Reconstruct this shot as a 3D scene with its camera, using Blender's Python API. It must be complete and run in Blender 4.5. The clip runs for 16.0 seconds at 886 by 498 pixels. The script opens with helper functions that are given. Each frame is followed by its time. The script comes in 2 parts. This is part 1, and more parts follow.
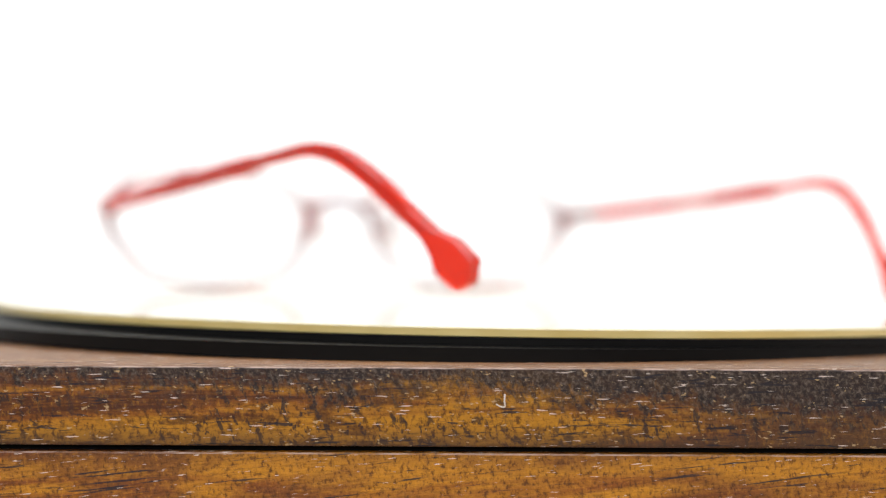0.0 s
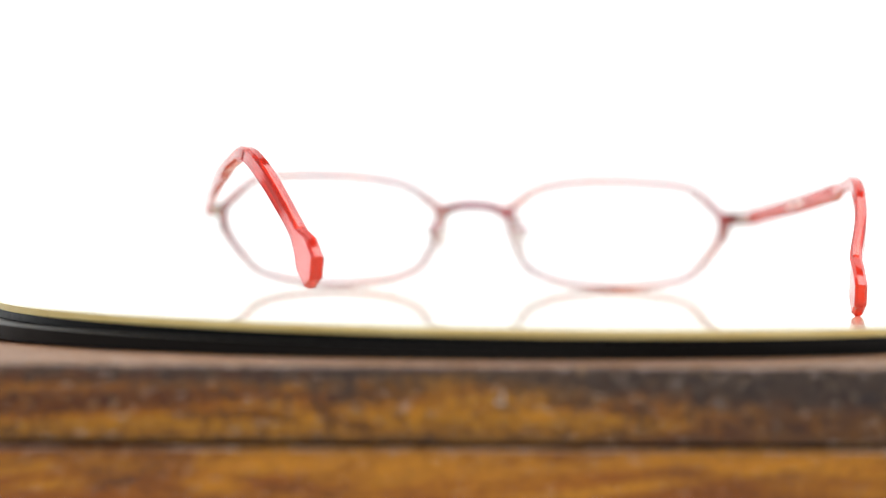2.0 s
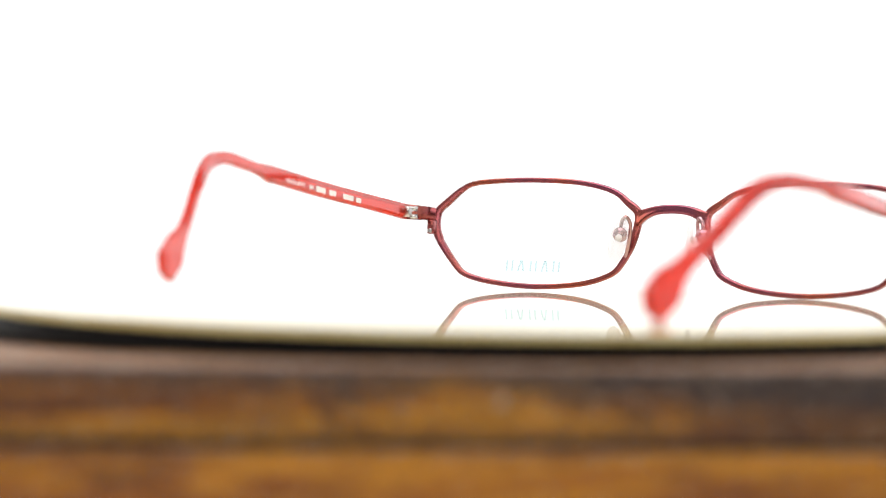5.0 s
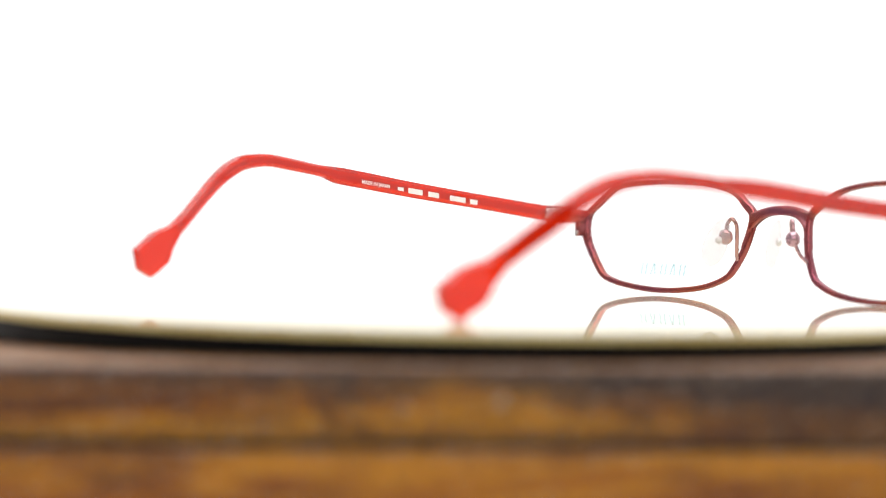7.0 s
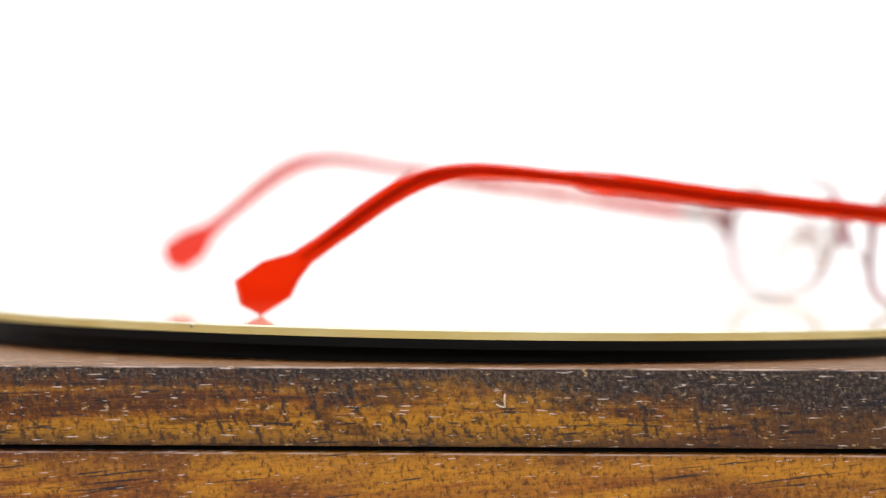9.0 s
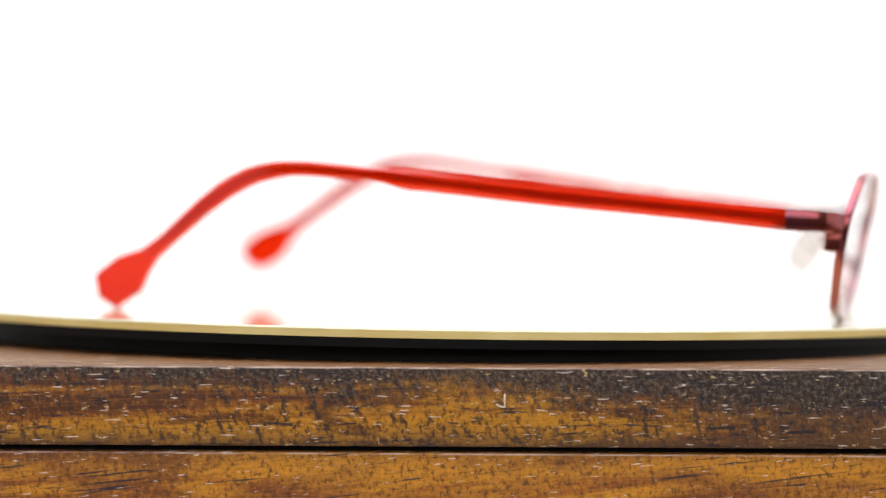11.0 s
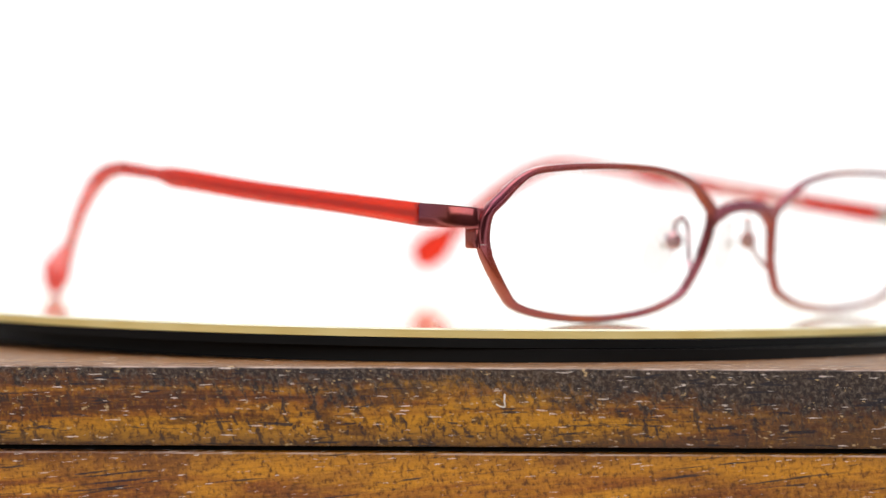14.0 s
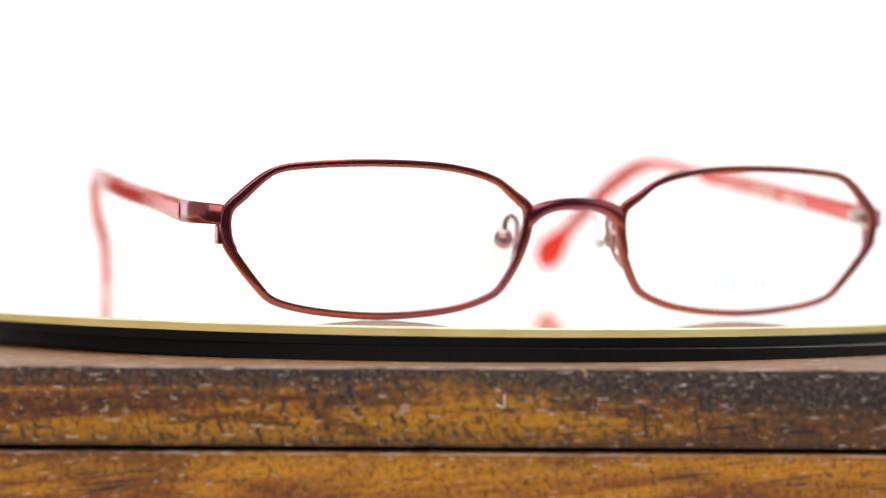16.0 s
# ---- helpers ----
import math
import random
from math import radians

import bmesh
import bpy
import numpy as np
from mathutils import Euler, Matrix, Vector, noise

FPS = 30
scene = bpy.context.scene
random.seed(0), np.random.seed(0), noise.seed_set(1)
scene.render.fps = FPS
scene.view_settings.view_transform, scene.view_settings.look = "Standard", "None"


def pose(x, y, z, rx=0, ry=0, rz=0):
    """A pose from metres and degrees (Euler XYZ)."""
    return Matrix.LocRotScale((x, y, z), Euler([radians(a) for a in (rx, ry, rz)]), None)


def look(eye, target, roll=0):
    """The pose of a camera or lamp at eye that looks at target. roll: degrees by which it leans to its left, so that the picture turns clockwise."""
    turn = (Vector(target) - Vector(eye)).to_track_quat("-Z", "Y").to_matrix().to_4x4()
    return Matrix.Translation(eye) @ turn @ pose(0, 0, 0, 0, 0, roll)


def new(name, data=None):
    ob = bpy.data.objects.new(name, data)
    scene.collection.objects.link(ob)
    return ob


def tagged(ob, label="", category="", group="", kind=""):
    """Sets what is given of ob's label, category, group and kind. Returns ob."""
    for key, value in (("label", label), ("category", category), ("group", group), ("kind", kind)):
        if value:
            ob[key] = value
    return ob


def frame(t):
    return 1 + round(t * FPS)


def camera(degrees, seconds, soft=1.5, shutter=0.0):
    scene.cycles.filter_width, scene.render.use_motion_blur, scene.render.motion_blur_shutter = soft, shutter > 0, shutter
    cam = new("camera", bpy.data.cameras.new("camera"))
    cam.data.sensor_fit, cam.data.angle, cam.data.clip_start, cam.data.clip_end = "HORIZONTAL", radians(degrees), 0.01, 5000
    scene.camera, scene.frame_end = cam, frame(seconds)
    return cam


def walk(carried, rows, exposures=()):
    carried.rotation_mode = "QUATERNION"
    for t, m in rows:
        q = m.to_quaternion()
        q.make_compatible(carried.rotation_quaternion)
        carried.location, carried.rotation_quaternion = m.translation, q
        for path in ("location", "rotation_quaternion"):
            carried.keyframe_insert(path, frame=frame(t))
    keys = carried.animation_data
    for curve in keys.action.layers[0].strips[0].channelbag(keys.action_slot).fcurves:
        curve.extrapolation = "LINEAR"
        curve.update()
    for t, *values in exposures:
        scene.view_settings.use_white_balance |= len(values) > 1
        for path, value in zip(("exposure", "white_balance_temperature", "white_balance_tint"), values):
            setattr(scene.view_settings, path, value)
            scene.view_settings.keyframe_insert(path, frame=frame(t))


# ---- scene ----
cam = camera(21.37, 16.0, soft=1.0)
MM = 0.001


def eye_pose(back, up=0.0):
    """The tripod camera; back: metres by which the lens's breathing widens the view; up: its slight rise in degrees."""
    m = Matrix.Translation((-0.00725, -0.520, 0.02068)) @ pose(0, 0, 0, 90 - 1.014 + up, 0, 0) @ pose(0, 0, 0, 0, 0, 0.822)
    return m @ pose(0, 0, back)


walk(cam, [(0, eye_pose(0)), (0.6, eye_pose(0)), (0.95, eye_pose(0.0095, 0.02)), (2.9, eye_pose(0.0095, 0.02)),
           (3.4, eye_pose(0.0095, 0.05)), (7.1, eye_pose(0.0095, 0.05)),
           (7.6, eye_pose(0)), (16, eye_pose(0))], [(0, 0.0), (16, 0.0)])

# the focus of the lens: near the wooden edge, then on the frame, then near again
focus = new("focus_mark")
cam.data.dof.use_dof = True
cam.data.dof.focus_object = focus
cam.data.dof.aperture_fstop = 7.1

# ---- light ----
world = bpy.data.worlds.new("studio")
scene.world = world
world.use_nodes = True
world.node_tree.nodes["Background"].inputs[0].default_value = (0.95, 0.98, 1.0, 1)
world.node_tree.nodes["Background"].inputs[1].default_value = 0.3


def softbox(name, eye, target, size_x, size_y, watts, colour=(1, 1, 1)):
    data = bpy.data.lights.new(name, "AREA")
    data.shape, data.size, data.size_y, data.energy, data.color = "RECTANGLE", size_x, size_y, watts, colour
    ob = new(name, data)
    ob.matrix_world = look(eye, target)
    return ob


softbox("overhead_softbox", (0.0, -0.05, 1.0), (0, 0, 0), 1.0, 1.0, 12.5)
softbox("front_softbox", (-0.14, -1.05, 0.50), (0, 0, 0), 1.4, 0.6, 6.2, (1.0, 0.97, 0.93))


# ---- materials ----
def material(name):
    m = bpy.data.materials.new(name)
    m.use_nodes = True
    nt = m.node_tree
    return m, nt, nt.nodes["Principled BSDF"], nt.nodes["Material Output"]


def node(nt, kind, **values):
    n = nt.nodes.new(kind)
    for key, value in values.items():
        n.inputs[key.replace("_", " ")].default_value = value
    return n


def mixed(nt, fac, a, b, blend="MIX"):
    """A colour mix; each of fac, a and b is a socket or a value."""
    n = nt.nodes.new("ShaderNodeMix")
    n.data_type, n.blend_type = "RGBA", blend
    for i, v in ((0, fac), (6, a), (7, b)):
        if isinstance(v, bpy.types.NodeSocket):
            nt.links.new(v, n.inputs[i])
        else:
            n.inputs[i].default_value = v
    return n.outputs[2]


def ramp(nt, socket, *stops):
    n = nt.nodes.new("ShaderNodeValToRGB")
    el = n.color_ramp.elements
    while len(el) < len(stops):
        el.new(0.5)
    for e, (at, v) in zip(el, stops):
        e.position, e.color = at, (v, v, v, 1) if isinstance(v, (int, float)) else (*v, 1)
    nt.links.new(socket, n.inputs[0])
    return n.outputs[0]


def mapped(nt, scale, turn=0.0):
    """Object space, turned about y by radians (grain that rises along x) and then scaled."""
    tc = nt.nodes.new("ShaderNodeTexCoord")
    turned = nt.nodes.new("ShaderNodeMapping")
    turned.inputs["Rotation"].default_value = (0, turn, 0)
    nt.links.new(tc.outputs["Object"], turned.inputs[0])
    mp = nt.nodes.new("ShaderNodeMapping")
    mp.inputs["Scale"].default_value = scale
    nt.links.new(turned.outputs[0], mp.inputs[0])
    return mp.outputs[0]


def noisy(nt, scale, where, detail=4.0, rough=0.6, distort=0.0):
    n = node(nt, "ShaderNodeTexNoise", Scale=scale, Detail=detail, Roughness=rough, Distortion=distort)
    nt.links.new(where, n.inputs["Vector"])
    return n.outputs[0]


def bumped(nt, bsdf, socket, strength, distance):
    b = node(nt, "ShaderNodeBump", Strength=strength, Distance=distance)
    nt.links.new(socket, b.inputs["Height"])
    nt.links.new(b.outputs[0], bsdf.inputs["Normal"])


def maths(nt, kind, a, b, c=0.0):
    n = nt.nodes.new("ShaderNodeMath")
    n.operation = kind
    for k, v in enumerate((a, b, c)):
        if isinstance(v, bpy.types.NodeSocket):
            nt.links.new(v, n.inputs[k])
        else:
            n.inputs[k].default_value = v
    return n.outputs[0]


def wood(name, light, mid, dark, tilt, stain, top):
    m, nt, p, _ = material(name)
    place = nt.nodes.new("ShaderNodeTexCoord")
    xyz = nt.nodes.new("ShaderNodeSeparateXYZ")
    nt.links.new(place.outputs["Object"], xyz.inputs[0])
    x, z = xyz.outputs[0], xyz.outputs[2]
    tone = lambda c, k: (*[min(1, v * k) for v in c], 1)
    # long bands of colour along the grain
    bands = noisy(nt, 1.0, mapped(nt, (15, 60, 170), tilt), 5, 0.62, 0.7)
    col = ramp(nt, bands, (0.36, dark), (0.45, mid), (0.57, light))
    if stain:
        # golden heart of the lid's edge, duller and browner towards one end
        wander = noisy(nt, 1.0, mapped(nt, (38, 20, 120)), 4, 0.65, 0.5)
        far = maths(nt, "MULTIPLY_ADD", wander, 0.09, x)
        col = mixed(nt, ramp(nt, far, (0.066, 0.0), (0.094, 0.86)), col, (0.100, 0.038, 0.016, 1))
        blotch = noisy(nt, 1.0, mapped(nt, (70, 60, 200)), 4, 0.65, 0.8)
        col = mixed(nt, ramp(nt, blotch, (0.38, 0.75), (0.48, 0.0)), col, tone(dark, 0.8))
    else:
        # reddish brown clouds in the body, and a darker streak just below the lid
        cloud = noisy(nt, 1.0, mapped(nt, (17, 20, 60), tilt), 5, 0.65, 0.7)
        col = mixed(nt, ramp(nt, cloud, (0.48, 0.0), (0.60, 0.7)), col, (0.155, 0.040, 0.009, 1))
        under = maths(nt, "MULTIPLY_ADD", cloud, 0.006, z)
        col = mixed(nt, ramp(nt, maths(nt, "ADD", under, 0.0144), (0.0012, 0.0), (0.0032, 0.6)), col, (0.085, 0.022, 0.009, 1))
    # granular figure, finer than a millimetre
    grain = noisy(nt, 1.0, mapped(nt, (1150, 900, 850), 0.2), 4, 0.7)
    col = mixed(nt, ramp(nt, grain, (0.37, 0.85), (0.49, 0.0)), col, tone(mid, 0.30))
    col = mixed(nt, ramp(nt, grain, (0.55, 0.0), (0.68, 0.45)), col, tone(light, 1.25))
    # short leaning ripple strokes across the grain
    figure = noisy(nt, 1.0, mapped(nt, (780, 400, 470), 0.35), 4, 0.65, 0.3)
    flecks = noisy(nt, 1.0, mapped(nt, (34, 20, 70)), 2, 0.5)
    strokes = maths(nt, "MULTIPLY", ramp(nt, figure, (0.535, 0.0), (0.60, 0.9 if stain else 0.12)), ramp(nt, flecks, (0.38, 0.25), (0.52, 1.0)))
    col = mixed(nt, strokes, col, (0.034, 0.017, 0.012, 1))
    # fine fibres, dark and light
    fibre = noisy(nt, 1.0, mapped(nt, (330, 900, 2400), tilt), 4, 0.72)
    col = mixed(nt, ramp(nt, fibre, (0.35, 0.5), (0.47, 0.0)), col, tone(dark, 0.5))
    col = mixed(nt, ramp(nt, fibre, (0.58, 0.0), (0.72, 0.35)), col, tone(light, 1.2))
    if stain:
        # handled, greyed upper part with a ragged border
        sweep = noisy(nt, 1.0, mapped(nt, (26, 10, 10)), 3, 0.6)
        high = maths(nt, "MULTIPLY_ADD", figure, 0.011, z)
        high = maths(nt, "MULTIPLY_ADD", grain, 0.006, high)
        high = maths(nt, "MULTIPLY_ADD", sweep, 0.012, high)
        high = maths(nt, "MULTIPLY_ADD", x, 0.034, high)
        band = ramp(nt, high, (0.0074, 0.0), (0.0098, 0.94))
        face = maths(nt, "MULTIPLY", band, maths(nt, "LESS_THAN", z, -0.0002))
        mottle = noisy(nt, 1.0, mapped(nt, (1300, 500, 1100), 0.5), 4, 0.75)
        grey = ramp(nt, mottle, (0.38, (0.008, 0.006, 0.006)), (0.50, (0.036, 0.023, 0.019)), (0.64, (0.150, 0.108, 0.085)))
        col = mixed(nt, face, col, grey)
        # browner tone on the upper side of the lid only
        col = mixed(nt, maths(nt, "MULTIPLY", ramp(nt, mottle, (0.35, 0.9), (0.65, 0.75)), maths(nt, "GREATER_THAN", z, -0.0002)), col, (0.20, 0.094, 0.040, 1))
        # darker brown towards the lower edge, uneven in height
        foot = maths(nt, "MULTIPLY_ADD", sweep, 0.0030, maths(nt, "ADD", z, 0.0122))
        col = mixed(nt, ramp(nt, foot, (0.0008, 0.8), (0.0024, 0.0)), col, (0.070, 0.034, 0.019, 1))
        # small bare specks
        specks = noisy(nt, 1.0, mapped(nt, (800, 700, 1500)), 2, 0.5)
        col = mixed(nt, ramp(nt, specks, (0.68, 0.0), (0.71, 0.85)), col, (0.55, 0.36, 0.17, 1))
    # dark open pores
    pores = noisy(nt, 1.0, mapped(nt, (130, 900, 1350) if stain else (55, 900, 1450), tilt * 1.2), 3, 0.6, 0.3)
    col = mixed(nt, ramp(nt, pores, (0.605 if stain else 0.615, 0.0), (0.645 if stain else 0.655, 0.9)), col, (0.014, 0.012, 0.018, 1))
    # pale scratches along the grain, varnish glint painted in, fewer downwards on the body
    chip_glints = noisy(nt, 1.0, mapped(nt, (260, 900, 2600), tilt), 3, 0.55, 0.2)
    if not stain:
        chip_glints = maths(nt, "ADD", chip_glints, ramp(nt, maths(nt, "ADD", under, 0.0144), (0.0016, 0.0), (0.0034, 0.045)))
    col = mixed(nt, ramp(nt, chip_glints, (0.66, 0.0), (0.695, 0.9)), col, (0.80, 0.66, 0.58, 1))
    # rubbed varnish along the upper front arris, its highlight put into the colour
    rub_glint = noisy(nt, 1.0, mapped(nt, (110, 900, 900)), 4, 0.7)
    near = maths(nt, "COMPARE", z, top - 0.00024, 0.00014)
    col = mixed(nt, maths(nt, "MULTIPLY", near, ramp(nt, rub_glint, (0.42, 0.1), (0.58, 0.85))), col, (0.60, 0.44, 0.38, 1))
    nt.links.new(col, p.inputs["Base Color"])
    nt.links.new(ramp(nt, fibre, (0.3, 0.55), (0.7, 0.32)), p.inputs["Roughness"])
    p.inputs["Specular IOR Level"].default_value = 0.3
    relief = mixed(nt, 0.5, mixed(nt, 0.5, pores, fibre), grain)
    bumped(nt, p, relief, 0.9, 0.0007)
    return m


def metal(name, colour, rough, second=None, metallic=0.85, coat=0.0):
    m, nt, p, _ = material(name)
    n = noisy(nt, 900, mapped(nt, (1, 1, 1)), 3, 0.6)
    big = noisy(nt, 60, mapped(nt, (1, 1, 1)), 2, 0.5)
    col = mixed(nt, ramp(nt, big, (0.35, 0.0), (0.65, 1.0)), (*colour, 1), (*(second or colour), 1))
    nt.links.new(col, p.inputs["Base Color"])
    p.inputs["Metallic"].default_value = metallic
    p.inputs["Coat Weight"].default_value = coat
    p.inputs["Coat Roughness"].default_value = 0.08
    nt.links.new(ramp(nt, n, (0.3, rough * 0.85), (0.7, rough * 1.2)), p.inputs["Roughness"])
    return m


def plain(name, colour, rough, grain=0.06, scale=300, metallic=0.0, coat=0.0):
    m, nt, p, _ = material(name)
    n = noisy(nt, scale, mapped(nt, (1, 1, 1)), 4, 0.6)
    lo = tuple(c * (1 - grain) for c in colour)
    nt.links.new(ramp(nt, n, (0.3, lo), (0.7, colour)), p.inputs["Base Color"])
    nt.links.new(ramp(nt, n, (0.3, rough), (0.7, min(1, rough * 1.25))), p.inputs["Roughness"])
    p.inputs["Metallic"].default_value = metallic
    p.inputs["Coat Weight"].default_value = coat
    return m


def acetate(name):
    """Translucent orange-red cellulose acetate, polished."""
    m, nt, p, out = material(name)
    n = noisy(nt, 120, mapped(nt, (1, 0.15, 1)), 3, 0.5)
    col = ramp(nt, n, (0.3, (0.78, 0.022, 0.001)), (0.7, (0.88, 0.034, 0.0015)))
    nt.links.new(col, p.inputs["Base Color"])
    p.inputs["Roughness"].default_value = 0.06
    p.inputs["IOR"].default_value = 1.5
    p.inputs["Transmission Weight"].default_value = 0.74
    p.inputs["Coat Weight"].default_value = 0.22
    p.inputs["Coat IOR"].default_value = 1.6
    p.inputs["Specular IOR Level"].default_value = 0.5
    tr = nt.nodes.new("ShaderNodeBsdfTranslucent")
    nt.links.new(col, tr.inputs[0])
    a = nt.nodes.new("ShaderNodeMixShader")
    a.inputs[0].default_value = 0.12
    nt.links.new(p.outputs[0], a.inputs[1])
    nt.links.new(tr.outputs[0], a.inputs[2])
    nt.links.new(a.outputs[0], out.inputs[0])
    return m


def clear(name, tint, gloss, cloud=0.0):
    """A thin clear coated sheet: light goes straight on, with a little gloss and some cloudiness."""
    m, nt, p, out = material(name)
    tp = nt.nodes.new("ShaderNodeBsdfTransparent")
    tp.inputs[0].default_value = (*tint, 1)
    gl = node(nt, "ShaderNodeBsdfGlossy", Roughness=0.04)
    mx = nt.nodes.new("ShaderNodeMixShader")
    mx.inputs[0].default_value = gloss
    nt.links.new(tp.outputs[0], mx.inputs[1])
    nt.links.new(gl.outputs[0], mx.inputs[2])
    tl = nt.nodes.new("ShaderNodeBsdfTranslucent")
    tl.inputs[0].default_value = (0.9, 0.88, 0.86, 1)
    m2 = nt.nodes.new("ShaderNodeMixShader")
    m2.inputs[0].default_value = cloud
    nt.links.new(mx.outputs[0], m2.inputs[1])
    nt.links.new(tl.outputs[0], m2.inputs[2])
    nt.links.new(m2.outputs[0], out.inputs[0])
    return m


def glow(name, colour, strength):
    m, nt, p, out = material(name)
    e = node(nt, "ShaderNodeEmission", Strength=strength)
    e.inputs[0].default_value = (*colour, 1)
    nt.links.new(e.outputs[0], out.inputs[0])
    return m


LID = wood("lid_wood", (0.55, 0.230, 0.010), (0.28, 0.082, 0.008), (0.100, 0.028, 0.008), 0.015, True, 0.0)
BODY = wood("body_wood", (0.56, 0.225, 0.011), (0.29, 0.084, 0.008), (0.110, 0.026, 0.007), 0.09, False, -0.0144)
BURGUNDY = metal("burgundy_metal", (0.25, 0.052, 0.092), 0.20, (0.39, 0.080, 0.040), 0.88, 0.5)
MAUVE = metal("mauve_metal", (0.46, 0.28, 0.36), 0.16, (0.50, 0.27, 0.20), 0.9, 0.4)
STEEL = metal("hinge_steel", (0.62, 0.60, 0.58), 0.22, None, 1.0)
GOLD = metal("gold_edge", (0.92, 0.76, 0.34), 0.45, (0.82, 0.63, 0.23), 0.1)
BLACK = plain("black_plastic", (0.003, 0.003, 0.0035), 0.4, 0.3)
BLACK.node_tree.nodes["Principled BSDF"].inputs["Specular IOR Level"].default_value = 0.2
WHITE = plain("white_gloss", (0.74, 0.69, 0.53), 0.012, 0.02, 40)
WHITE.node_tree.nodes["Principled BSDF"].inputs["IOR"].default_value = 1.29
RED = acetate("red_acetate")
LENS = clear("demo_lens", (0.992, 0.995, 0.995), 0.008)
PAD = clear("silicone", (0.94, 0.91, 0.91), 0.05, 0.17)
INSERT = plain("white_insert", (0.88, 0.87, 0.86), 0.3)
CORE = metal("core_metal", (0.80, 0.76, 0.74), 0.10, None, 1.0)
PRINT = plain("pale_print", (0.92, 0.88, 0.86), 0.5)
FAINT = clear("faint_print", (0.74, 0.82, 0.83), 0.0)
CHIP = plain("bare_fibre", (0.8, 0.72, 0.62), 0.6)
PAPER = plain("white_paper", (0.82, 0.82, 0.81), 0.8, 0.02, 20)
WALL = plain("grey_wall", (0.12, 0.115, 0.11), 0.85, 0.08, 15)
# tent fabrics glow by themselves in place of lamp light, left cloth dimmer
FABRIC = glow("glowing_fabric", (0.97, 0.99, 1.0), 2.0)
TENT = {-1: glow("dim_glow_cloth", (0.97, 0.99, 1.0), 0.5), 1: glow("bright_glow_cloth", (0.97, 0.99, 1.0), 0.95)}
# the backdrop's lit white is put in as emission
PANEL = glow("glowing_backdrop", (0.985, 1.0, 0.99), 1.42)


# ---- building helpers ----
def mesh_of(name, bm, mat):
    bmesh.ops.recalc_face_normals(bm, faces=bm.faces)
    me = bpy.data.meshes.new(name)
    bm.to_mesh(me)
    bm.free()
    me.materials.append(mat)
    return me


def part(name, bm, mat, parent=None, label=""):
    ob = new(name, mesh_of(name, bm, mat))
    ob.parent = parent
    return tagged(ob, label)


def slab(lo, hi, bevel=0.0, segments=2):
    bm = bmesh.new()
    bmesh.ops.create_cube(bm, size=1)
    for v in bm.verts:
        v.co = Vector([(l + h) / 2 + c * (h - l) for l, h, c in zip(lo, hi, v.co)])
    if bevel:
        bmesh.ops.bevel(bm, geom=bm.edges[:], offset=bevel, segments=segments, affect="EDGES", profile=0.5)
        for f in bm.faces:
            f.smooth = True
    return bm


def ring(profile, centre, steps=256):
    """A turned body: profile of (radius, height) from the axis outwards and round."""
    bm = bmesh.new()
    rows = []
    for i in range(steps):
        a = 2 * math.pi * i / steps
        rows.append([bm.verts.new((centre[0] + r * math.cos(a), centre[1] + r * math.sin(a), z)) for r, z in profile])
    for i in range(steps):
        a, b = rows[i], rows[(i + 1) % steps]
        for j in range(len(profile) - 1):
            f = bm.faces.new((a[j], b[j], b[j + 1], a[j + 1]))
            f.smooth = True
    for j in (0, len(profile) - 1):
        if profile[j][0] > 0:
            bm.faces.new([r[j] for r in rows])
    bm.normal_update()
    for e in bm.edges:
        if len(e.link_faces) == 2:
            e.smooth = e.link_faces[0].normal.angle(e.link_faces[1].normal, 0) < 0.1
    return bm


def glide(points, steps, closed=False):
    """Catmull-Rom through points (Vectors)."""
    pts = [Vector(p) for p in points]
    n = len(pts)
    out = []
    for i in range(n if closed else n - 1):
        if closed:
            a, b, c, d = (pts[(i + k) % n] for k in (-1, 0, 1, 2))
        else:
            a, b, c, d = pts[max(i - 1, 0)], pts[i], pts[i + 1], pts[min(i + 2, n - 1)]
        ta, tb, tc = max((b - a).length, 1e-9) ** 0.5, max((c - b).length, 1e-9) ** 0.5, max((d - c).length, 1e-9) ** 0.5
        m1 = (c - b) if a == b else ((b - a) / ta - (c - a) / (ta + tb) + (c - b) / tb) * tb
        m2 = (c - b) if c == d else ((c - b) / tb - (d - b) / (tb + tc) + (d - c) / tc) * tb
        for k in range(steps):
            s = k / steps
            out.append((2 * s**3 - 3 * s**2 + 1) * b + (s**3 - 2 * s**2 + s) * m1 + (3 * s**2 - 2 * s**3) * c + (s**3 - s**2) * m2)
    if not closed:
        out.append(pts[-1])
    return out


def loft(sections, closed=False, caps=True, sharp=0.5):
    bm = bmesh.new()
    rows = [[bm.verts.new(p) for p in s] for s in sections]
    n, m = len(rows), len(rows[0])
    for i in range(n if closed else n - 1):
        a, b = rows[i], rows[(i + 1) % n]
        for j in range(m):
            bm.faces.new((a[j], b[j], b[(j + 1) % m], a[(j + 1) % m])).smooth = True
    if caps and not closed:
        bm.faces.new(rows[0])
        bm.faces.new(list(reversed(rows[-1])))
    bmesh.ops.recalc_face_normals(bm, faces=bm.faces)
    for e in bm.edges:
        if len(e.link_faces) == 2:
            e.smooth = e.link_faces[0].normal.angle(e.link_faces[1].normal, 0) < sharp
    return bm


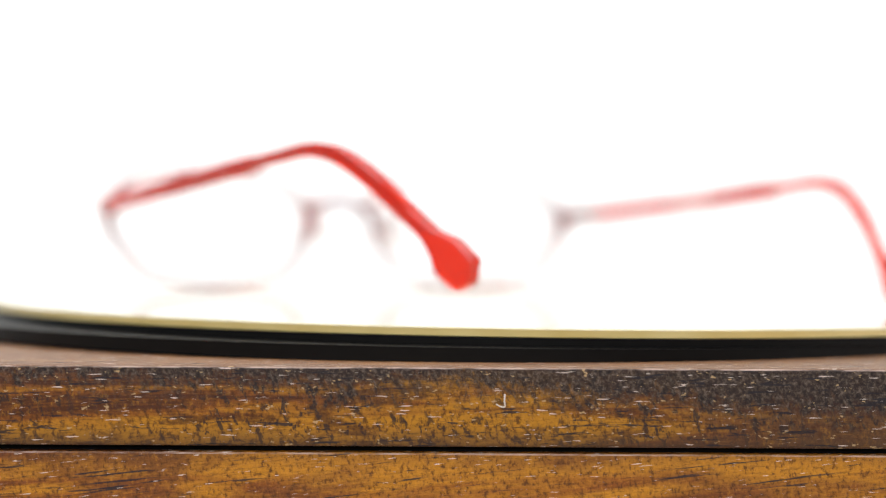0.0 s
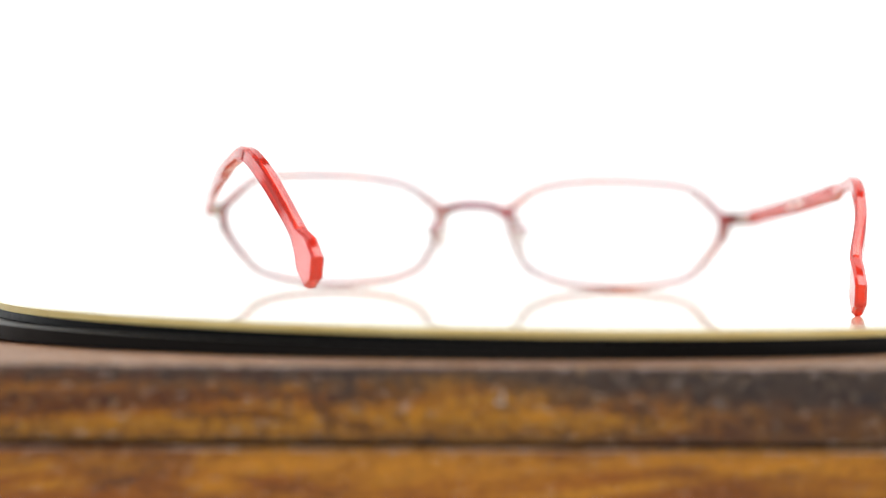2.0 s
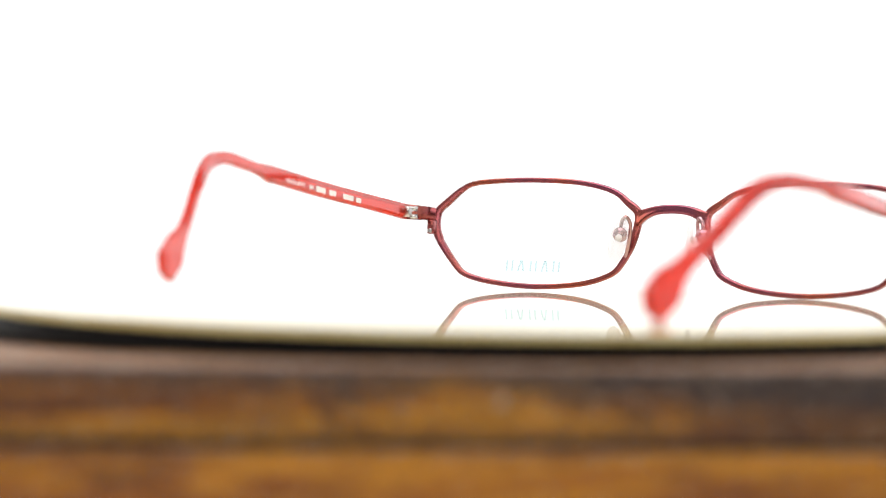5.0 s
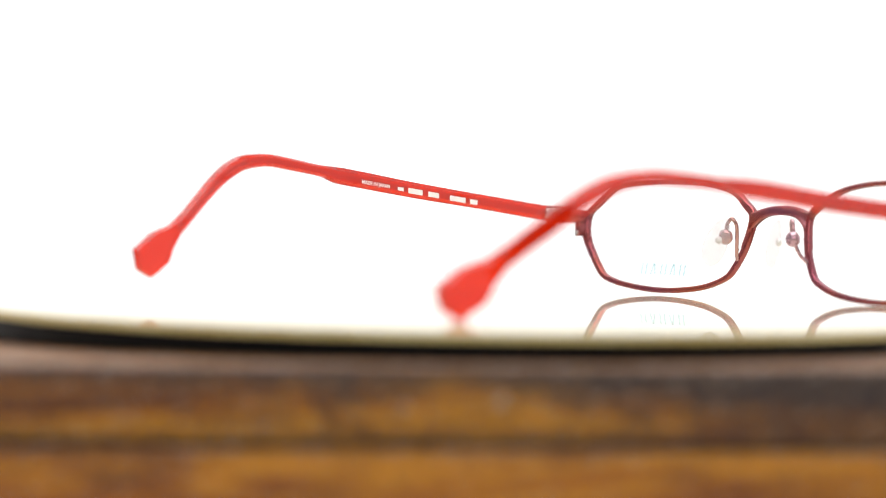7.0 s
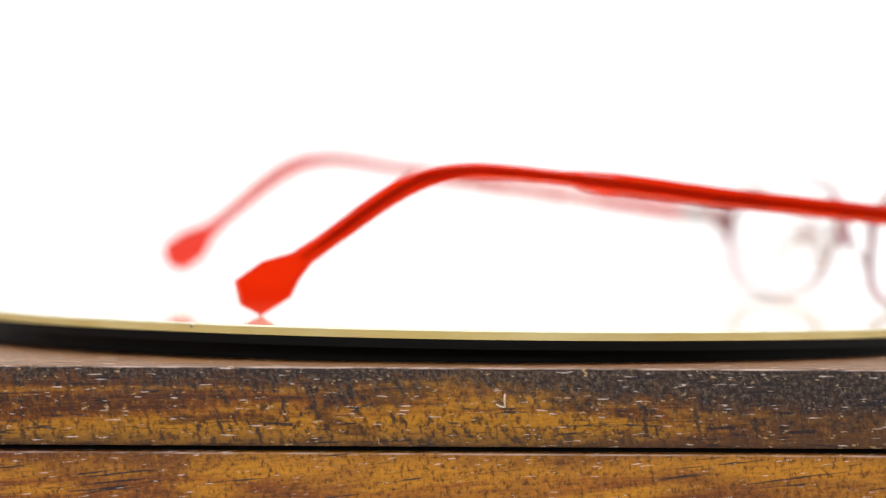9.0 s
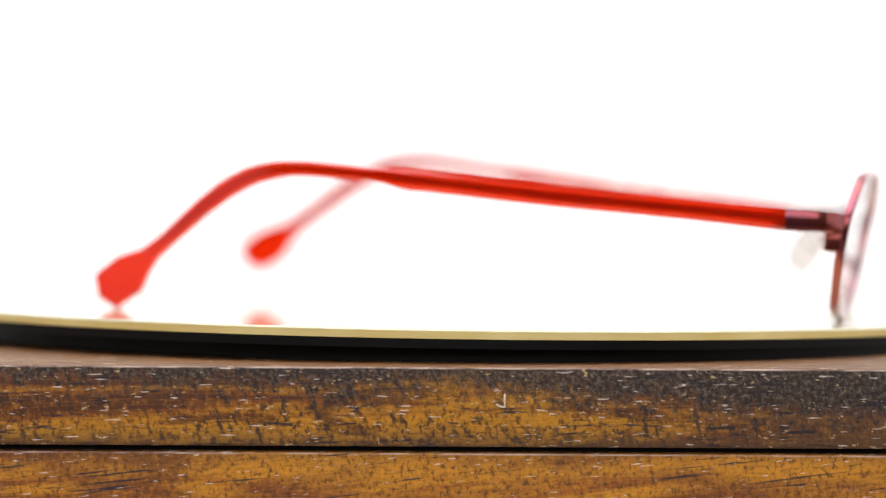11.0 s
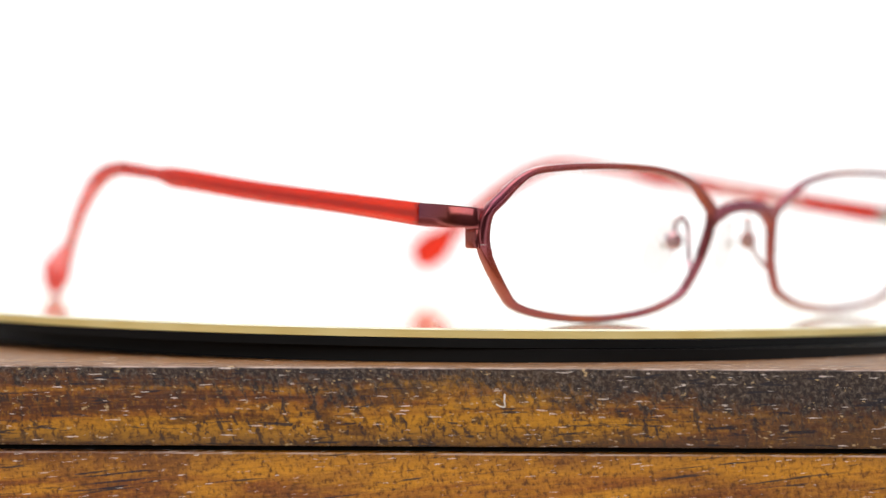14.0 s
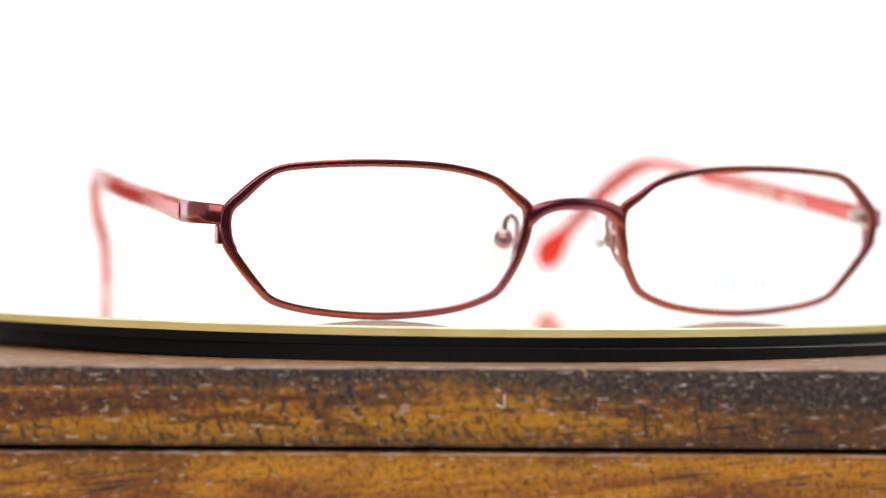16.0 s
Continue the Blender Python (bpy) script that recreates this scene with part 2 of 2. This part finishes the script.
def tube(path, radius, sides=10):
    """A round wire along a path; radius a number or one per point."""
    secs = []
    up = Vector((0.3, 0.2, 0.9)).normalized()
    for i, p in enumerate(path):
        t = (path[min(i + 1, len(path) - 1)] - path[max(i - 1, 0)]).normalized()
        side = t.cross(up).normalized()
        top = side.cross(t)
        r = radius[i] if isinstance(radius, list) else radius
        secs.append([p + r * (math.cos(2 * math.pi * k / sides) * side + math.sin(2 * math.pi * k / sides) * top) for k in range(sides)])
    return loft(secs, sharp=2.0)


# ---- the place ----
def room():
    """Plain room that closes the set, and a white backdrop bright by its own glow."""
    table = part("ground", slab((-1.3, -0.24, -0.899), (1.3, 0.9, -0.075), 0.004), PAPER)
    tagged(table, "white paper covered work table", "table", kind="structure")
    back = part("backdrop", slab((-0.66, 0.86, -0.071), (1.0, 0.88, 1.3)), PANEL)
    tagged(back, "evenly glowing plain white backdrop", "backdrop", kind="structure")
    # unseen tent sides, added as glowing panels and cloths
    for x, far in ((-0.74, 0.84), (0.72, 0.80)):
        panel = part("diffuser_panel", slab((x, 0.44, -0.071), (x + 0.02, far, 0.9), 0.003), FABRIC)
        tagged(panel, "upright glowing white fabric diffuser panel", "diffuser", "light tent sides")
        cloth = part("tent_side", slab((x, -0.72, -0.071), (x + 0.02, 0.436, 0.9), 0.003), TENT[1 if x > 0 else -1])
        tagged(cloth, "upright brightly glowing white tent cloth side" if x > 0 else "upright dimly glowing white tent cloth side", "tent side", "light tent cloths")
    for name, lo, hi in (("wall_south", (-2, -2.1, -0.9), (2, -2.0, 1.9)), ("wall_north", (-2, 2.0, -0.9), (2, 2.1, 1.9)),
                         ("wall_west", (-2.1, -2, -0.9), (-2, 2, 1.9)), ("wall_east", (2, -2, -0.9), (2.1, 2, 1.9))):
        tagged(part(name, slab(lo, hi), WALL), "plain grey studio wall", "wall", kind="structure")
    tagged(part("ceiling", slab((-2.1, -2.1, 1.9), (2.1, 2.1, 2.0)), PAPER), "plain white ceiling", "ceiling", kind="structure")
    tagged(part("floor", slab((-2.1, -2.1, -1.0), (2.1, 2.1, -0.9)), WALL), "plain grey floor", "floor", kind="structure")


def wooden_box():
    box = new("wooden_box")
    tagged(box, "brown varnished wooden box with worn lid edge", "box")
    box.matrix_world = pose(0, 0, -0.0059, 0, -0.52, 0)
    f = -0.128
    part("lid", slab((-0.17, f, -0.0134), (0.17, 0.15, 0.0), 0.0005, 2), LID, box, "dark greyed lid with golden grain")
    part("rebate", slab((-0.166, f + 0.003, -0.0145), (0.166, 0.146, -0.0133)), BLACK, box, "dark gap under the lid")
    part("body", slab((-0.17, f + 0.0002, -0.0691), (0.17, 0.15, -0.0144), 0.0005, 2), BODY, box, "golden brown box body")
    # a raised splinter of bare fibre on the lid's edge
    path = glide([(0.0020, f - 0.0002, -0.0062), (0.0026, f - 0.0007, -0.0065), (0.0034, f - 0.0003, -0.0066), (0.0033, f - 0.0006, -0.0056), (0.0034, f - 0.0002, -0.0045)], 4)
    part("splinter", tube(path, 0.00014, 6), CHIP, box, "pale splinter of bare fibre")
    return box


def turntable():
    table = new("turntable")
    tagged(table, "round black turntable with glossy white gold-edged plate", "turntable")
    part("base", ring([(0.0, -0.0062), (0.1143, -0.0062), (0.1143, -0.0034), (0.0, -0.0034)], (0.0005, -0.002)), BLACK, table, "black base ring")
    at = (0.00406, -0.0075)
    platter = part("platter", ring([(0.0, -0.0033), (0.1139, -0.0033), (0.1139, -0.00178), (0.0, -0.00178)], at), BLACK, table, "black platter")
    part("gold_band", ring([(0.0, -0.00177), (0.1137, -0.00177), (0.1140, -0.00165), (0.1140, -0.00037), (0.0, -0.00037)], at), GOLD, platter, "thin gold edge band")
    part("top_plate", ring([(0.0, -0.00036), (0.1139, -0.00036), (0.1139, -0.0003), (0.1135, 0.0), (0.0, 0.0)], at), WHITE, platter, "glossy white top plate")
    # a curl of lint on the plate, and a nick in the gold edge
    lint = glide([(0.1068, -0.0051, 0.00008), (0.1072, -0.0047, 0.0004), (0.1070, -0.0044, 0.0007), (0.1066, -0.0040, 0.0003)], 4)
    part("lint_fibre", tube(lint, 0.00008, 5), CORE, platter, "tiny grey lint fibre")
    nick = slab((-0.0003, -0.00022, -0.0009), (0.00012, 0.00022, -0.0004), 0.00008)
    nick.transform(Matrix.Translation((at[0], at[1], 0)) @ pose(0, 0, 0, 0, 0, -84) @ Matrix.Translation((0.1140, 0, 0)))
    part("nick", nick, CORE, platter, "small grey nick in the gold edge")
    return table, platter


# ---- the eyeglasses: x across, y back along the temples, z up ----
def front_y(x, z):
    return -1.2 - 0.2 * z + 0.001 * x * x


RIM = [(65.5, 14.3), (65.7, 19.8), (63.2, 22.6), (59.4, 25.8), (56.6, 27.2), (51.0, 28.0), (38.0, 28.5), (25.0, 27.8), (16.8, 25.8), (12.8, 23.3),
       (9.3, 20.4), (10.2, 12.5), (13.2, 6.5), (14.5, 5.0), (16.6, 3.8), (22.5, 1.9), (36.0, 0.66), (49.5, 1.7), (55.4, 3.1), (57.2, 4.0), (58.8, 5.5), (63.2, 10.6)]


def outline(side, steps=8):
    return [Vector((side * p.x, p.y)) for p in glide([Vector((x, z)) for x, z in RIM], steps, True)]


def rim(side):
    """A drawn metal band, 1.3 mm wide and 2.2 mm deep, with rounded front edges."""
    pts = outline(side)
    n = len(pts)
    secs = []
    for i, p in enumerate(pts):
        t = (pts[(i + 1) % n] - pts[i - 1]).normalized()
        out = Vector((t.y, -t.x)) * side
        wide = 0.70 + 0.30 * max(0.0, min(1.0, (abs(p.x) - 58) / 5)) * (1 if p.y > 12 else 0.5) + 0.26 * max(0.0, min(1.0, (15 - abs(p.x)) / 4)) * (1 if p.y > 12 else 0.3)
        p = p - out * (wide - 0.66)
        sec = []
        for a, d in ((-0.5, 0.0), (0.5, 0.0), (0.85, 0.12), (1.0, 0.4), (1.0, 1.45), (0.85, 1.68), (0.5, 1.8), (-0.5, 1.8), (-0.85, 1.68), (-1.0, 1.45), (-1.0, 0.4), (-0.85, 0.12)):
            q = p + out * (a * wide)
            sec.append(Vector((q.x, front_y(q.x, q.y) + d - 0.9, q.y)) * MM)
        secs.append(sec)
    return loft(secs, closed=True, sharp=0.9)


def lens(side):
    pts = outline(side, 4)
    n = len(pts)
    mid = Vector((side * 38.0, 14.6))
    bm = bmesh.new()
    faces = []
    for depth in (0.0, 0.9):
        rings = []
        for k in (0.99, 0.66, 0.33):
            rings.append([bm.verts.new(Vector((q.x, front_y(q.x, q.y) + depth - 0.2 - 0.6 * (1 - k * k), q.y)) * MM) for q in (mid + (p - mid) * k for p in pts)])
        c = bm.verts.new(Vector((mid.x, front_y(mid.x, mid.y) + depth - 0.8, mid.y)) * MM)
        for i in range(n):
            j = (i + 1) % n
            for a, b in zip(rings, rings[1:]):
                bm.faces.new((a[i], a[j], b[j], b[i])).smooth = True
            bm.faces.new((rings[-1][i], rings[-1][j], c)).smooth = True
        faces.append(rings[0])
    for i in range(n):
        j = (i + 1) % n
        bm.faces.new((faces[0][i], faces[0][j], faces[1][j], faces[1][i]))
    return bm


def bridge():
    """An arched bar that runs out into the rims with wide fillets below."""
    secs = []
    for k in range(33):
        s = k / 16 - 1
        x = 9.5 * s
        z = 21.5 - 2.3 * abs(s) ** 2.4
        low, high = z - 1.15 - 2.4 * abs(s) ** 5, z + 1.15 + 0.5 * abs(s) ** 4
        sec = []
        for a, d in ((0.2, 0.0), (0.8, 0.0), (1.0, 0.45), (1.0, 1.9), (0.85, 2.2), (0.15, 2.2), (0.0, 1.9), (0.0, 0.45)):
            zz = low + a * (high - low)
            sec.append(Vector((x, front_y(x, zz) - 1.3 + d + 0.38 * abs(s) ** 2, zz)) * MM)
        secs.append(sec)
    return loft(secs, sharp=0.9)


# temple, side view: upper and lower edge, from the joint to the end
EDGE = [(10.2, 21.6, 10.2, 17.5), (31, 23.3, 31, 19.5), (54, 25.3, 54, 21.4), (75, 27.6, 75, 23.5), (80.5, 28.0, 80.5, 24.0), (86, 28.1, 85, 25.2),
        (95, 28.9, 95, 26.0), (102, 29.3, 101.4, 26.3), (107.2, 28.9, 105.2, 25.9), (112.1, 27.8, 109.3, 24.9), (116.9, 25.5, 113.9, 22.8),
        (121.9, 22.0, 119.0, 19.5), (126.8, 18.0, 124.1, 15.6), (130.9, 14.7, 128.2, 12.4), (134.8, 12.0, 131.3, 9.8),
        (140.2, 10.3, 133.4, 6.8), (145.2, 6.6, 134.9, 3.5), (144.2, 2.0, 140.2, 0.06)]
BOW = {-1: [(-70.4, 10.5), (-71.1, 45.5), (-71.2, 79.5), (-67.8, 102.5), (-63.2, 122.4), (-58.5, 134.0), (-56.0, 146.2)],
       1: [(70.0, 7.2), (70.3, 39.2), (69.6, 72.2), (67.8, 92.3), (65.4, 109.3), (57.4, 131.0), (54.9, 140.6), (53.9, 146.0)]}
RISE = ((10, 0.0), (75, 2.0), (88, 2.7), (100, 3.5), (110, 4.0), (120, 4.1), (132, 3.9), (150, 3.9))


def reach(side, y):
    """Distance along the temple; the one sits a little further forward and is a little longer."""
    return y if side < 0 else 10 + (y - 10) * 1.016 - 2.7 * min(1.0, max(0.0, (y - 10) / 40))


def lift(side, y):
    """The one temple is bent up a little against the other, so that its end hangs above the plate."""
    return float(np.interp(y, [p[0] for p in RISE], [p[1] for p in RISE])) if side > 0 else 0.0


def temple_x(side, y):
    pts = [Vector(p) for p in BOW[side]]
    line = glide(pts, 12)
    return float(np.interp(y, [p.y for p in line], [p.x for p in line]))


def temple(side):
    """Flat-sided acetate with a narrow bevel all round, ending in a faceted paddle."""
    dense = glide([Vector(e) for e in EDGE[:15]], 5) + [Vector(EDGE[15]), Vector(EDGE[16]), Vector(EDGE[16]).lerp(Vector(EDGE[17]), 0.86), Vector(EDGE[17])]
    secs = []
    n = len(dense)
    for i, e in enumerate(dense):
        top, low = Vector((reach(side, e[0]), e[1])), Vector((reach(side, e[2]), e[3]))
        half = 1.15 + 0.15 * min(1.0, max(0.0, (e[0] - 79) / 12))
        if i == n - 1:
            half *= 0.6
        edge = min(0.25, (0.85 if e[0] < 82 else 0.55) / (top - low).length)
        sec = []
        for s, w in ((0.0, 0.55), (edge, 1.0), (1 - edge, 1.0), (1.0, 0.55)):
            sec.append((low.lerp(top, s), w * half))
        ring_of = sec + [(q, -w) for q, w in reversed(sec)]
        secs.append([Vector((temple_x(side, q.x) + w, q.x, q.y + lift(side, q.x))) * MM for q, w in ring_of])
    return loft(secs, sharp=0.35)


def core(side):
    """The flat metal core inside the acetate, from the joint into the end."""
    dense = glide([Vector((e[0], e[1], e[2], e[3])) for e in EDGE[:15]], 3)
    secs = []
    for e in dense:
        top, low = Vector((reach(side, e[0]), e[1])), Vector((reach(side, e[2]), e[3]))
        sec = []
        wide = 0.15 - 0.09 * min(1.0, max(0.0, (e[0] - 128) / 7))
        for s, w in ((0.5 - wide, 0.3), (0.5 + wide, 0.3), (0.5 + wide, -0.3), (0.5 - wide, -0.3)):
            q = low.lerp(top, s)
            sec.append(Vector((temple_x(side, q.x) + w, q.x, q.y + lift(side, q.x))) * MM)
        secs.append(sec)
    return loft(secs, sharp=0.35)


def end_piece(side):
    xs = BOW[side][0][0] * side
    path = glide([Vector((side * 65.6, 0.2)), Vector((side * 66.9, 0.6)), Vector((side * (xs - 1.4), 2.4)), Vector((side * (xs - 0.3), 5.0)), Vector((side * xs, 10.15))], 6)
    secs = []
    for i, p in enumerate(path):
        t = (path[min(i + 1, len(path) - 1)] - path[max(i - 1, 0)]).normalized()
        out = Vector((t.y, -t.x)) * side
        k = i / (len(path) - 1)
        zc, hh, w = 18.9 + 0.65 * k, 1.75 + 0.3 * k, 0.7 + 0.25 * k
        sec = []
        for a, b in ((-1, -0.8), (-0.8, -1), (0.7, -1), (1, -0.75), (1, 0.75), (0.7, 1), (-0.8, 1), (-1, 0.8)):
            q = p + out * (a * w)
            sec.append(Vector((q.x, q.y, zc + b * hh)) * MM)
        secs.append(sec)
    return loft(secs, sharp=0.6)


def ball(at, r, squash=(1, 1, 1)):
    bm = bmesh.new()
    bmesh.ops.create_uvsphere(bm, u_segments=20, v_segments=12, radius=r)
    for v in bm.verts:
        v.co = Vector([c * s for c, s in zip(v.co, squash)]) + Vector(at)
    for f in bm.faces:
        f.smooth = True
    return bm


def rod(a, b, r, sides=16):
    a, b = Vector(a), Vector(b)
    return tube([a, a.lerp(b, 0.06), a.lerp(b, 0.94), b], [r * 0.85, r, r, r * 0.85], sides)


def nose_pad(side):
    """A clear drop-shaped pad, its face turned inwards and back."""
    bm = bmesh.new()
    bmesh.ops.create_uvsphere(bm, u_segments=24, v_segments=16, radius=1)
    m = pose(side * 9.6 * MM, 7.4 * MM, 13.6 * MM, 0, side * -24, side * 73)
    for v in bm.verts:
        taper = 1 - 0.18 * v.co.z
        v.co = m @ Vector((v.co.x * 3.3 * taper * MM, v.co.y * 0.9 * MM, v.co.z * 6.3 * MM))
    for f in bm.faces:
        f.smooth = True
    return bm


def print_bar(side, y0, y1, high):
    """A word too small to read, as a bar on the inner face of the temple."""
    bm = bmesh.new()
    a = []
    for y in (y0, y1):
        for d in (-0.5, 0.5):
            for w in (0.0, 0.03):
                z = 23.45 + 0.094 * (y - 56.8) + d * high + lift(side, y)
                a.append(bm.verts.new(Vector((temple_x(side, y) - side * (1.14 + w), y, z)) * MM))
    for f in ((0, 1, 3, 2), (4, 6, 7, 5), (0, 4, 5, 1), (2, 3, 7, 6), (0, 2, 6, 4), (1, 5, 7, 3)):
        bm.faces.new([a[i] for i in f])
    return bm


def made_in():
    """The words on the inner face of the temple."""
    curve = bpy.data.curves.new("words", "FONT")
    curve.body, curve.size, curve.extrude, curve.offset = "MADE IN JAPAN", 1.3, 0.02, 0.03
    ob = new("words", curve)
    me = bpy.data.meshes.new_from_object(ob.evaluated_get(bpy.context.evaluated_depsgraph_get()))
    bpy.data.objects.remove(ob)
    bm = bmesh.new()
    bm.from_mesh(me)
    bpy.data.meshes.remove(me)
    wide = max(v.co.x for v in bm.verts)
    for v in bm.verts:
        y = 71.6 - v.co.x * 8.9 / wide
        z = 23.1 + 0.094 * (y - 56.8) + v.co.y + lift(1, y)
        v.co = Vector((temple_x(1, y) - 1.16 - v.co.z, y, z)) * MM
    return bm


def lens_print():
    """A faint mark low on the lens, as five plain strokes."""
    bm = bmesh.new()
    for k, (x, lean) in enumerate(((44.2, 0.0), (41.0, 0.5), (37.6, 0.0), (34.4, 0.5), (31.2, 0.0))):
        for dx in (-0.75, 0.75):
            vs = []
            for z, s in ((4.5, 1.0), (7.4, 1.0 - 1.6 * lean)):
                for w in (-0.29, 0.29):
                    q = Vector((x + dx * s + w, z))
                    vs.append([bm.verts.new(Vector((q.x, front_y(q.x, q.y) - 0.68 - d, q.y)) * MM) for d in (0.0, 0.03)])
            a, b, c, d = vs
            for f in ((a[0], b[0], d[0], c[0]), (a[1], c[1], d[1], b[1]), (a[0], a[1], b[1], b[0]), (c[0], d[0], d[1], c[1]), (a[0], c[0], c[1], a[1]), (b[0], b[1], d[1], d[0])):
                bm.faces.new(f)
    return bm


def eyeglasses():
    g = new("eyeglasses")
    tagged(g, "burgundy metal eyeglasses with orange-red acetate temples, open", "eyeglasses")
    for side in (-1, 1):
        part("rim", rim(side), BURGUNDY, g, "burgundy metal rim")
        glass = part("lens", lens(side), LENS, g, "clear demo lens")
        glass.visible_shadow = False
        piece = part("end_piece", end_piece(side), BURGUNDY, g, "burgundy metal end piece")
        # closing block of the rim, with its screw
        block = part("closing_block", slab((side * 65.9 * MM - 0.0009, 0.1 * MM, 13.7 * MM), (side * 65.9 * MM + 0.0009, 3.2 * MM, 17.3 * MM), 0.0003), BURGUNDY, g, "small burgundy closing block")
        part("screw", rod((side * 65.8 * MM, 3.1 * MM, 14.6 * MM), (side * 65.8 * MM, 3.5 * MM, 14.6 * MM), 0.6 * MM), STEEL, block, "steel screw")
        y0 = front_y(65.5, 14.4) - 0.9
        part("slit", slab((side * 65.5 * MM - 0.00083, (y0 - 0.02) * MM, 14.36 * MM), (side * 65.5 * MM + 0.00083, (y0 + 2.0) * MM, 14.45 * MM)), STEEL, g, "bright slit where the rim closes")
        # hinge on the inner side
        xs = BOW[side][0][0] - side * 1.7
        hinge = part("hinge", slab((xs * MM - 0.0009, 7.0 * MM, 18.1 * MM), (xs * MM + 0.0009, 12.2 * MM, 20.9 * MM), 0.0003), STEEL, g, "steel hinge")
        for z in (18.2, 19.3, 20.4):
            part("barrel", rod(((xs - side * 0.7) * MM, 9.2 * MM, (z - 0.45) * MM), ((xs - side * 0.7) * MM, 9.2 * MM, (z + 0.45) * MM), 1.0 * MM), STEEL if z != 19.3 else BURGUNDY, hinge)
        arm = part("temple", temple(side), RED, g, "translucent orange-red acetate temple")
        part("core_wire", core(side), CORE, arm, "dark metal core strip")
        # pad arm: from the rim upwards, round, and down to the holder
        loop = glide([Vector((side * x, y, z)) * MM for x, y, z in ((11.7, -2.0, 9.2), (10.6, -0.6, 11.0), (9.4, 0.6, 15.0), (9.2, 1.2, 18.0), (10.0, 1.9, 19.3), (10.9, 2.3, 18.3), (11.2, 2.5, 16.0))], 6)
        pad_arm = part("pad_arm", tube(loop, 0.5 * MM, 8), MAUVE, g, "thin bent mauve wire pad arm")
        part("pad_holder", ball(Vector((side * 11.2, 2.7, 14.8)) * MM, 1.95 * MM, (1, 0.85, 1)), MAUVE, pad_arm, "round mauve pad holder")
        pad = part("nose_pad", nose_pad(side), PAD, g, "clear silicone nose pad")
        part("pad_boss", ball(Vector((side * 10.1, 6.2, 14.0)) * MM, 0.95 * MM, (1, 0.8, 1)), INSERT, pad, "white mounting boss")
        if side > 0:
            part("lettering", made_in(), PRINT, arm, "pale printed words")
        rows = ((60.2, 58.3, 0.9), (56.8, 52.2, 1.35), (50.4, 46.9, 1.3), (43.4, 38.2, 1.3), (36.8, 34.3, 1.25)) if side > 0 else ((57.0, 51.0, 1.1), (49.5, 45.0, 1.1))
        for y0, y1, high in rows:
            part("printed_bar", print_bar(side, y0, y1, high), PRINT, arm, "pale printed bar")
        if side > 0:
            part("print", lens_print(), FAINT, glass, "faint printed mark of plain strokes")
    part("bridge", bridge(), BURGUNDY, g, "burgundy metal bridge")
    return g


room()
wooden_box()
table, platter = turntable()
glasses = eyeglasses()


def motions():
    """Turntable and eyeglasses turn together, clockwise from above; the focus is pulled."""
    seat = pose(0.0647, 0.0492, 0.00024, 0, 0, 136.35) @ pose(0, 0, 0, 0, -0.3, 0)
    turns = [(t, pose(0, 0, 0, 0, 0, 75.813 - 12.001 * t)) for t in range(17)]
    walk(platter, turns)
    walk(glasses, [(t, m @ seat) for t, m in turns])
    pull = ((0, -0.123), (0.55, -0.121), (0.95, -0.045), (1.45, 0.005), (1.6, 0.005), (2.0, -0.045), (2.9, -0.055), (3.4, 0.075), (4.2, 0.078), (6.3, 0.060), (7.05, 0.055), (7.5, -0.080), (7.85, -0.119), (9.2, -0.121), (12.0, -0.121), (14.5, -0.119), (16, -0.105))
    walk(focus, [(t, pose(0, y, 0)) for t, y in pull])


motions()
